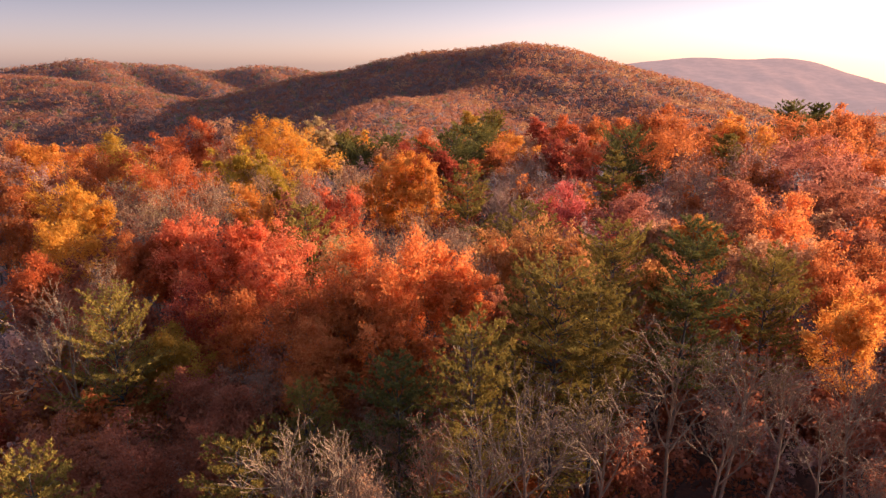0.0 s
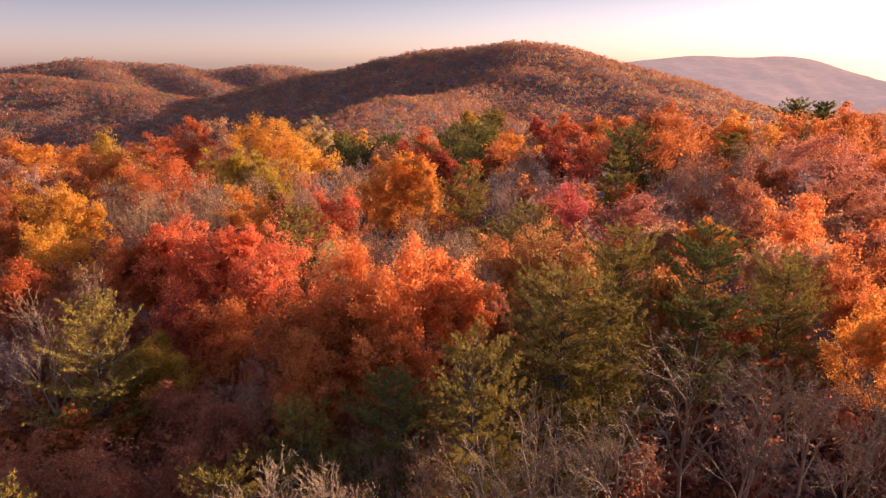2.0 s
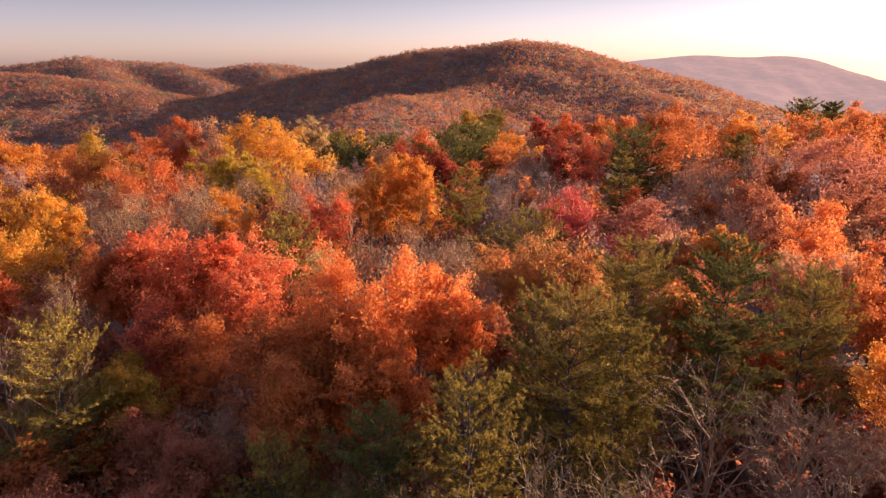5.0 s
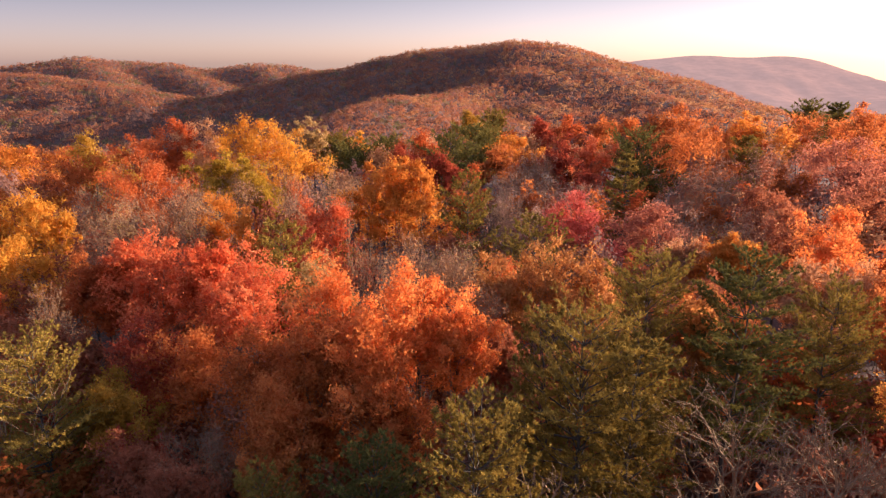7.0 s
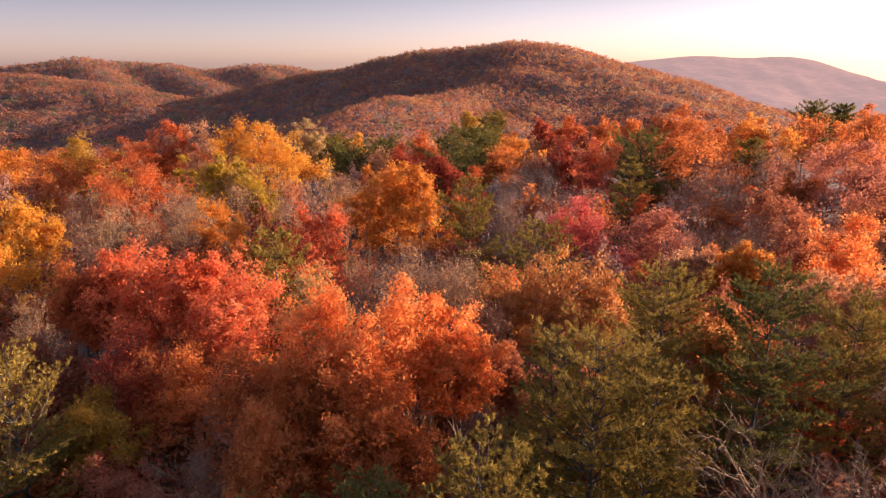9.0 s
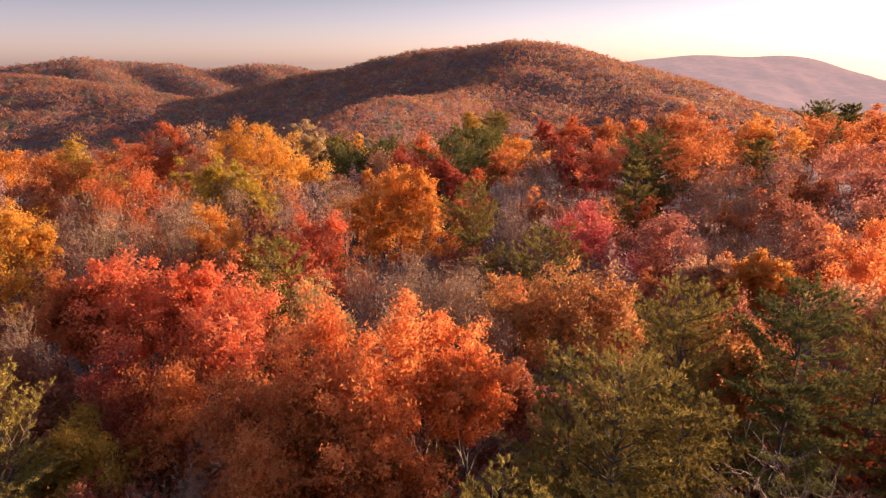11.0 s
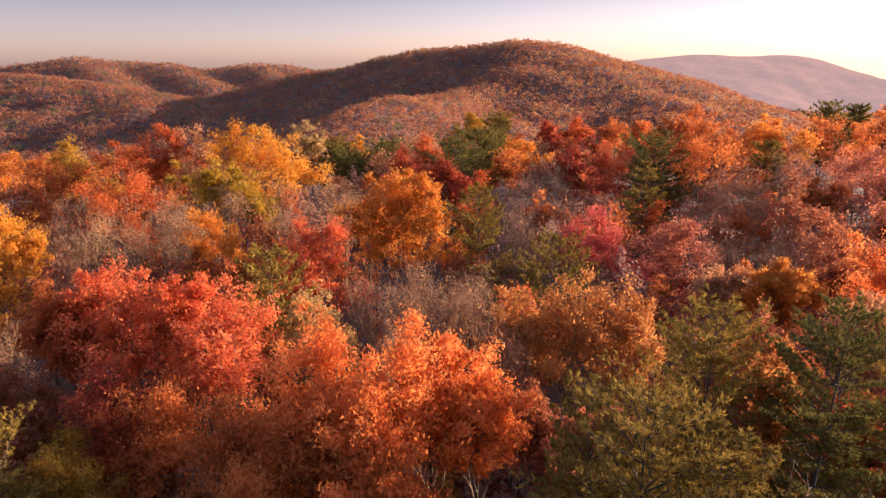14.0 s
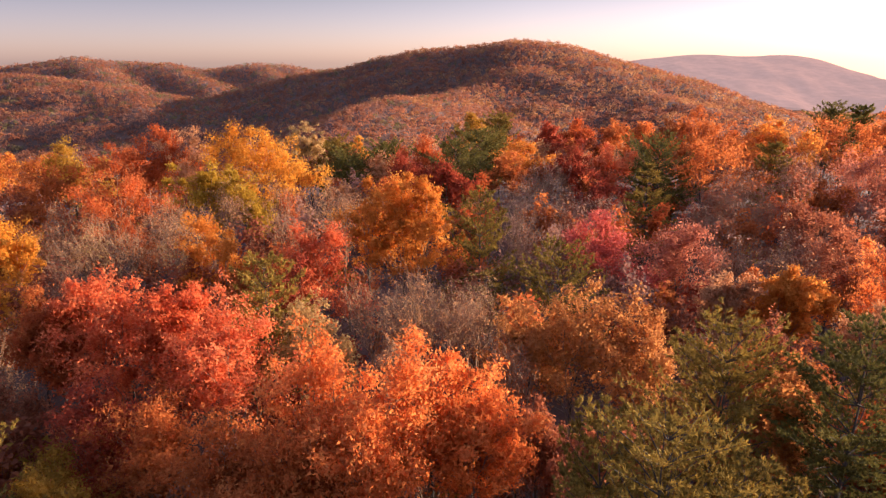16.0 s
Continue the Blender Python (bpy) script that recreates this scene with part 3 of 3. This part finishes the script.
thin_tree(-19.3, 110.0, 18.8, 4.2, PEACH)
thin_tree(-23.5, 100.0, 16.8, 4.3, PEACH)
pine(3.6, 86.0, 21.5, 4.0, PINE_GOLD)
maple(-27.6, 88.0, 18.9, 4.0, AMBER)
thin_tree(-39.4, 89.0, 19.5, 4.7, PEACH)
thin_tree(-50.0, 92.0, 15.9, 4.9, PEACH)
thin_tree(-58.9, 106.0, 16.0, 6.1, PEACH)
thin_tree(-41.1, 105.0, 17.9, 4.0, PEACH)
thin_tree(-46.7, 95.0, 16.8, 3.7, STRAW)
thin_tree(-34.3, 92.0, 16.5, 3.1, STRAW)
maple(-60.0, 92.0, 19.5, 4.9, GOLD)
maple(-49.8, 76.0, 16.5, 4.3, GOLD)
maple(-53.2, 88.0, 17.8, 3.0, GOLD)
maple(-69.3, 96.0, 17.3, 3.0, RUST)
maple(-64.7, 86.0, 15.2, 3.4, RUST)
maple(-80.4, 115.0, 16.7, 4.4, RUST)
maple(-49.5, 68.0, 14.5, 4.3, SCARLET)
pine(-16.2, 67.0, 19.8, 3.1, PINE_GOLD)
maple(-40.9, 72.0, 15.2, 3.2, RUST)
thin_tree(-42.0, 80.0, 15.8, 3.1, PEACH)
maple(-26.7, 62.0, 20.6, 4.6, RED)
maple(-30.4, 63.0, 19.6, 2.0, RED)
maple(-17.1, 58.0, 20.3, 3.6, RED)
maple(-22.1, 61.0, 19.9, 2.4, RED)
maple(-32.0, 62.0, 17.6, 2.2, SCARLET)
maple(-6.3, 45.0, 22.8, 3.0, ORANGE)
maple(-1.5, 44.5, 23.2, 2.9, ORANGE)
maple(1.2, 44.0, 21.9, 1.9, ORANGE)
maple(-11.5, 64.5, 17.3, 3.0, STRAW)
maple(-11.6, 44.0, 18.9, 3.0, RUST)
maple(-8.1, 41.0, 17.5, 2.8, RUST)
maple(-19.0, 52.0, 15.6, 3.6, RUST)
maple(-25.2, 54.0, 15.4, 3.4, CRIMSON)
maple(-2.9, 41.0, 17.5, 2.6, RUST)
thin_tree(9.6, 95.0, 17.2, 5.0, MAUVE)
thin_tree(16.2, 93.0, 17.3, 4.0, MAUVE)
maple(19.7, 90.0, 18.6, 5.0, PINK)
maple(28.2, 89.0, 17.1, 5.8, ROSE)
pine(11.5, 78.0, 17.6, 4.6, PINE_GOLD)
thin_tree(31.8, 83.0, 18.7, 3.6, MAUVE)
thin_tree(37.4, 81.0, 19.0, 4.3, PEACH)
maple(29.9, 74.0, 16.8, 2.2, RUST)
maple(43.9, 72.0, 20.6, 3.7, ORANGE)
maple(35.0, 62.0, 18.1, 2.6, PEACH)
maple(39.2, 61.0, 17.9, 2.4, PEACH)
maple(41.2, 58.0, 18.2, 3.2, RUST)
maple(41.3, 52.0, 17.5, 2.4, ORANGE)
thin_tree(3.2, 72.0, 17.0, 3.2, STRAW)
thin_tree(-1.9, 76.0, 15.6, 3.0, STRAW)
maple(5.9, 60.0, 19.6, 2.7, BROWN)
maple(9.4, 57.5, 20.9, 3.0, BROWN)
maple(13.6, 56.0, 20.2, 2.6, BROWN)
maple(24.5, 68.0, 18.5, 2.0, PEACH)
maple(30.8, 69.0, 18.5, 2.0, AMBER)
maple(33.0, 70.0, 16.8, 1.9, AMBER)
pine(14.1, 46.0, 23.5, 3.5, PINE_GOLD)
pine(20.0, 44.0, 24.1, 3.1, PINE)
maple(24.0, 57.0, 17.0, 3.0, RUST)
maple(26.0, 63.0, 16.5, 3.0, MAROON)
thin_tree(21.0, 61.0, 17.0, 2.5, MAUVE)
pine(30.0, 50.0, 19.8, 3.6, PINE_GOLD)
pine(8.0, 37.5, 23.0, 4.0, PINE_GOLD)
pine(6.4, 40.5, 21.2, 2.2, PINE_GOLD)
pine(10.6, 36.2, 21.6, 2.4, PINE_GOLD)
pine(1.7, 30.0, 21.8, 2.4, PINE_GOLD)
pine(-3.1, 33.0, 17.8, 2.5, PINE)
bare_tree(-32.1, 44.0, 18.8, 4.4, BARK_SUNLIT)
pine(-28.4, 45.5, 17.0, 4.4, PINE_GOLD)
maple(-25.2, 49.0, 13.2, 3.2, OCHRE)
pine(-10.4, 24.0, 18.0, 2.4, PINE_GOLD)
pine(-19.6, 22.0, 18.3, 1.6, PINE_GOLD)
bare_tree(-7.2, 21.0, 21.1, 1.7, BARK_SUNLIT)
bare_tree(-4.9, 22.0, 20.0, 1.6, BARK_SUNLIT)
thin_tree(-3.6, 22.0, 18.8, 1.6, PEACH)
bare_tree(4.4, 26.0, 21.1, 2.9, BARK_SUNLIT)
bare_tree(8.9, 26.5, 20.5, 2.5, BARK_SUNLIT)
bare_tree(1.8, 23.5, 19.2, 2.3, BARK_SUNLIT)
bare_tree(16.0, 35.0, 20.8, 3.9, BARK_SUNLIT)
bare_tree(18.8, 32.0, 20.0, 1.9, BARK_SUNLIT)
bare_tree(21.0, 31.0, 19.2, 2.1, BARK_SUNLIT)
bare_tree(24.1, 30.0, 16.8, 2.3, BARK_SUNLIT)
bare_tree(17.2, 29.0, 18.0, 2.0, BARK_SUNLIT)
maple(32.6, 42.0, 19.0, 2.5, AMBER)
bare_tree(29.8, 36.0, 17.1, 2.4, BARK_SUNLIT)
maple(-19.5, 31.0, 15.1, 3.4, MAROON)
maple(-26.6, 34.0, 12.4, 2.7, MAROON)
maple(-15.4, 30.0, 14.4, 2.1, MAROON)
thin_tree(-15.2, 42.0, 14.7, 3.6, MAROON)
maple(-15.3, 36.5, 14.4, 2.4, MAROON)
maple(-20.5, 43.0, 11.8, 2.8, MAROON)
maple(-36.0, 58.0, 14.0, 3.2, MAROON)
maple(-33.5, 53.5, 12.6, 2.8, RUST)
thin_tree(-38.0, 63.0, 15.0, 3.0, PEACH)
maple(6.8, 47.5, 14.2, 2.2, MAROON)
maple(10.5, 50.5, 15.0, 2.4, MAROON)
pine(-9.1, 34.0, 14.8, 2.6, PINE_GOLD)
maple(-6.4, 40.0, 13.7, 3.1, MAROON)
thin_tree(-4.6, 32.0, 15.1, 2.7, MAROON)
thin_tree(23.9, 26.0, 15.2, 1.7, MAROON)
thin_tree(-0.9, 29.0, 16.9, 2.3, MAROON)
maple(-7.6, 42.0, 20.6, 2.4, COPPER)
thin_tree(-3.0, 64.0, 20.5, 2.5, PEACH)
thin_tree(-0.1, 60.0, 19.9, 2.1, PEACH)
maple(-9.8, 40.0, 17.8, 2.6, COPPER)
maple(-3.6, 40.5, 21.2, 2.6, ORANGE)
thin_tree(-4.1, 52.0, 19.7, 1.4, PEACH)
maple(5.3, 50.0, 16.1, 1.9, MAROON)
thin_tree(-7.7, 72.0, 16.7, 3.2, PEACH)
thin_tree(-4.7, 68.0, 16.5, 2.5, PEACH)
thin_tree(1.9, 66.0, 18.3, 2.7, PEACH)
thin_tree(3.6, 54.0, 18.7, 1.7, RUST)
thin_tree(18.0, 118.0, 15.5, 4.5, MAUVE)
thin_tree(25.0, 114.0, 15.2, 4.2, MAUVE)
thin_tree(11.0, 111.0, 15.8, 4.0, MAUVE)
thin_tree(40.0, 108.0, 15.0, 4.4, MAUVE)
thin_tree(-28.0, 118.0, 16.5, 4.0, PEACH)
maple(46.3, 86.0, 19.3, 4.3, MAROON)
maple(44.3, 78.0, 18.5, 3.5, MAROON)
thin_tree(38.8, 84.0, 17.8, 3.5, MAUVE)
maple(18.7, 47.0, 20.6, 1.5, BROWN)
thin_tree(-53.8, 96.0, 16.3, 4.5, PEACH)
thin_tree(-38.8, 100.0, 17.6, 4.3, PEACH)
maple(62.7, 82.0, 14.0, 4.9, MAROON)
maple(53.2, 68.0, 14.8, 3.8, RUST)
maple(-71.0, 92.0, 16.5, 4.9, RUST)
maple(-90.6, 120.0, 15.9, 5.7, RUST)


# ---- undergrowth and the trees that close the forest around the path ----
def filler(kind, mat, h, r, size, count):
    """A young tree built once, to be copied."""
    rng = next_rng()
    ob = tagged(new(kind), COLOUR_WORDS[mat] + " young autumn tree in the forest understory", "tree", "understory trees")
    trunk, limbs, p, d = leafy_shape(rng, h, r, count, low=0.12)
    part("trunk", tubes("trunk", trunk, 5), BARK_DARK, ob)
    part("branchwork", tubes("branchwork", limbs, 3), BARK_DARK, ob)["kind"] = "stuff"
    part("crown", leaves("crown", p, d + (0, 0, 0.25), size, rng, 0.65), mat, ob)
    return ob


PLANTED = [o for o in scene.objects if o.type == "EMPTY"]
TAKEN = np.array([(o.location.x, o.location.y) for o in PLANTED])
rng = np.random.default_rng(77)
small = [filler("young_tree", m, 8.0, 2.8, 0.40, 800) for m in (MAROON, RUST, MAROON, OCHRE, CRIMSON)]
tall = [filler("forest_tree", m, 18.0, 4.8, 0.46, 2300) for m in (RUST, ORANGE, SCARLET, AMBER, CRIMSON)]
for o in tall:
    tagged(o, o["label"].replace("young autumn tree in the forest understory", "unseen autumn tree of the surrounding forest, added for shade"), "tree", "surrounding forest")
middle = [filler("midstory_tree", m, 13.0, 3.6, 0.42, 1700) for m in (RUST, PEACH, MAROON, SCARLET, MAROON, MAUVE)]
for o in middle:
    tagged(o, o["label"].replace("young autumn tree in the forest understory", "autumn tree standing below the canopy"), "tree", "midstory trees")
firsts = set(small + tall + middle)


def scatter(models, count, area, gap, low, high, inside):
    """Copies of the models at even random places that the test inside allows."""
    done, tries = [], 0
    while len(done) < count and tries < count * 60:
        tries += 1
        x, y = rng.uniform(area[0], area[1]), rng.uniform(area[2], area[3])
        if not inside(x, y):
            continue
        near = np.array(done) if done else np.zeros((1, 2)) + 1e6
        if np.hypot(*(near - (x, y)).T).min() < gap or np.hypot(*(TAKEN - (x, y)).T).min() < gap * 0.45:
            continue
        done.append((x, y))
        ob, s = models[len(done) % len(models)], rng.uniform(low, high)
        m = pose(x, y, float(land(x, y)) - 0.1, 0, 0, rng.uniform(0, 360))
        if ob in firsts:
            firsts.discard(ob)
            ob.matrix_basis = m @ Matrix.Diagonal((s, s, s, 1))
        else:
            c = copy_thing(ob, m)
            c.scale = (s, s, s)


def in_view(x, y):
    return y > 8 and abs(x) < 0.76 * y + 9


def thicket(x, y):
    """In view, but for the open floor below the bare trees."""
    return in_view(x, y) and not (x > 1 and y < 35)


def beside(x, y):
    return not (y > 8 and abs(x) < 0.76 * y + 15) and np.hypot(x, y - 8) > 22


scatter([middle[0], middle[2], middle[4], middle[5]], 75, (-45, 60, 16, 60), 4.2, 0.6, 0.88, thicket)
scatter(middle, 210, (-125, 150, 50, 215), 5.0, 0.85, 1.2, in_view)
scatter([small[1], small[2], small[3], small[4]], 55, (-45, 0, 10, 60), 3.0, 0.8, 1.3, thicket)
scatter([small[0], small[2]], 75, (-45, 60, 10, 60), 2.9, 0.6, 1.2, thicket)
scatter(small, 165, (-100, 110, 40, 150), 4.2, 0.6, 1.25, in_view)
# unseen trees below and behind the camera, added to keep light off the floor
scatter(tall, 62, (-60, 60, -40, 9), 6.0, 0.85, 1.1, lambda x, y: True)
# unseen trees to the right, added to shade the near right of the view
scatter(tall, 95, (18, 120, -25, 120), 5.8, 0.72, 0.95, beside)
scatter(tall, 24, (24, 84, 4, 62), 4.6, 0.75, 0.95, beside)
scatter(tall, 40, (-190, 230, -60, 235), 8.5, 0.85, 1.12, lambda x, y: not in_view(x, y) and np.hypot(x, y - 8) > 27 and (y > -10 or np.hypot(x, y) < 90))


# ---- woods on the hills: more trees than one could count ----
def hill_woods(name, label, spots, size, cards, mat, rng):
    """Crowns of many trees, each a ragged dome of small leaf clusters, all in one mesh."""
    n = len(spots)
    r = size * rng.uniform(0.75, 1.25, n)
    hgt = r * rng.uniform(1.0, 1.7, n)
    foot = np.stack([spots[:, 0], spots[:, 1], land(spots[:, 0], spots[:, 1]) + hgt * 0.4], -1)
    d = unit(rng.normal(size=(n, cards, 3)) + (0, 0, 0.45))
    c = foot[:, None] + d * np.stack([r, r, hgt * 0.6], -1)[:, None] * rng.uniform(0.55, 1.05, (n, cards, 1))
    ob = new(name, leaves(name, c.reshape(-1, 3), d.reshape(-1, 3) + (0, 0, 0.3), size * 0.34, rng, 0.32, 1.0))
    ob.data.materials.append(mat)
    tagged(ob, label, "woods", kind="stuff")


def lattice(rng, y0, y1, gap, half):
    """Jittered places in a fan ahead of the path, between two distances."""
    out = []
    y = y0
    while y < y1:
        w = half * y + 60
        xs = np.arange(-w, w, gap)
        out.append(np.stack([xs + rng.uniform(-0.48, 0.48, len(xs)) * gap, y + rng.uniform(-0.48, 0.48, len(xs)) * gap], 1))
        y += gap
    return np.concatenate(out)


HILL_RUST = foliage("hill_rust_woods", (0.248, 0.079, 0.039), (0.342, 0.117, 0.057), (0.432, 0.163, 0.080), 0.5, 0.02, 0.8, 0.16)
HILL_TAN = foliage("hill_tan_woods", (0.306, 0.119, 0.050), (0.405, 0.172, 0.071), (0.504, 0.242, 0.105), 0.5, 0.02, 0.8, 0.16)
HILL_GREY = foliage("hill_bare_woods", (0.216, 0.099, 0.064), (0.288, 0.132, 0.086), (0.369, 0.180, 0.118), 0.5, 0.02, 0.8, 0.16)
HILL_GREEN = foliage("hill_green_woods", (0.108, 0.084, 0.038), (0.171, 0.123, 0.049), (0.252, 0.167, 0.067), 0.5, 0.02, 0.8, 0.16)
hrng = np.random.default_rng(5)
for y0, y1, gap, size, cards in ((225, 480, 6.2, 3.6, 44), (480, 760, 6.8, 4.0, 36), (760, 1180, 7.6, 4.7, 28), (1180, 1650, 10.0, 6.2, 20)):
    spots = lattice(hrng, y0, y1, gap, 0.74)
    patch = waves(spots[:, 0], spots[:, 1], 130, 21) + hrng.normal(size=len(spots)) * 0.35
    # more pale tan towards the right: the haze there put into the colour
    patch += 0.35 * np.tanh(spots[:, 0] / 200) + 0.2
    kind = np.digitize(patch, (-0.75, -0.30, 0.60))
    for n, (mat, word) in enumerate(((HILL_GREEN, "dark green"), (HILL_GREY, "leafless grey-brown"), (HILL_RUST, "rust-orange"), (HILL_TAN, "pale tan"))):
        hill_woods("hillside_woods", word + " autumn woods covering the hillsides", spots[kind == n], size, cards, mat, hrng)
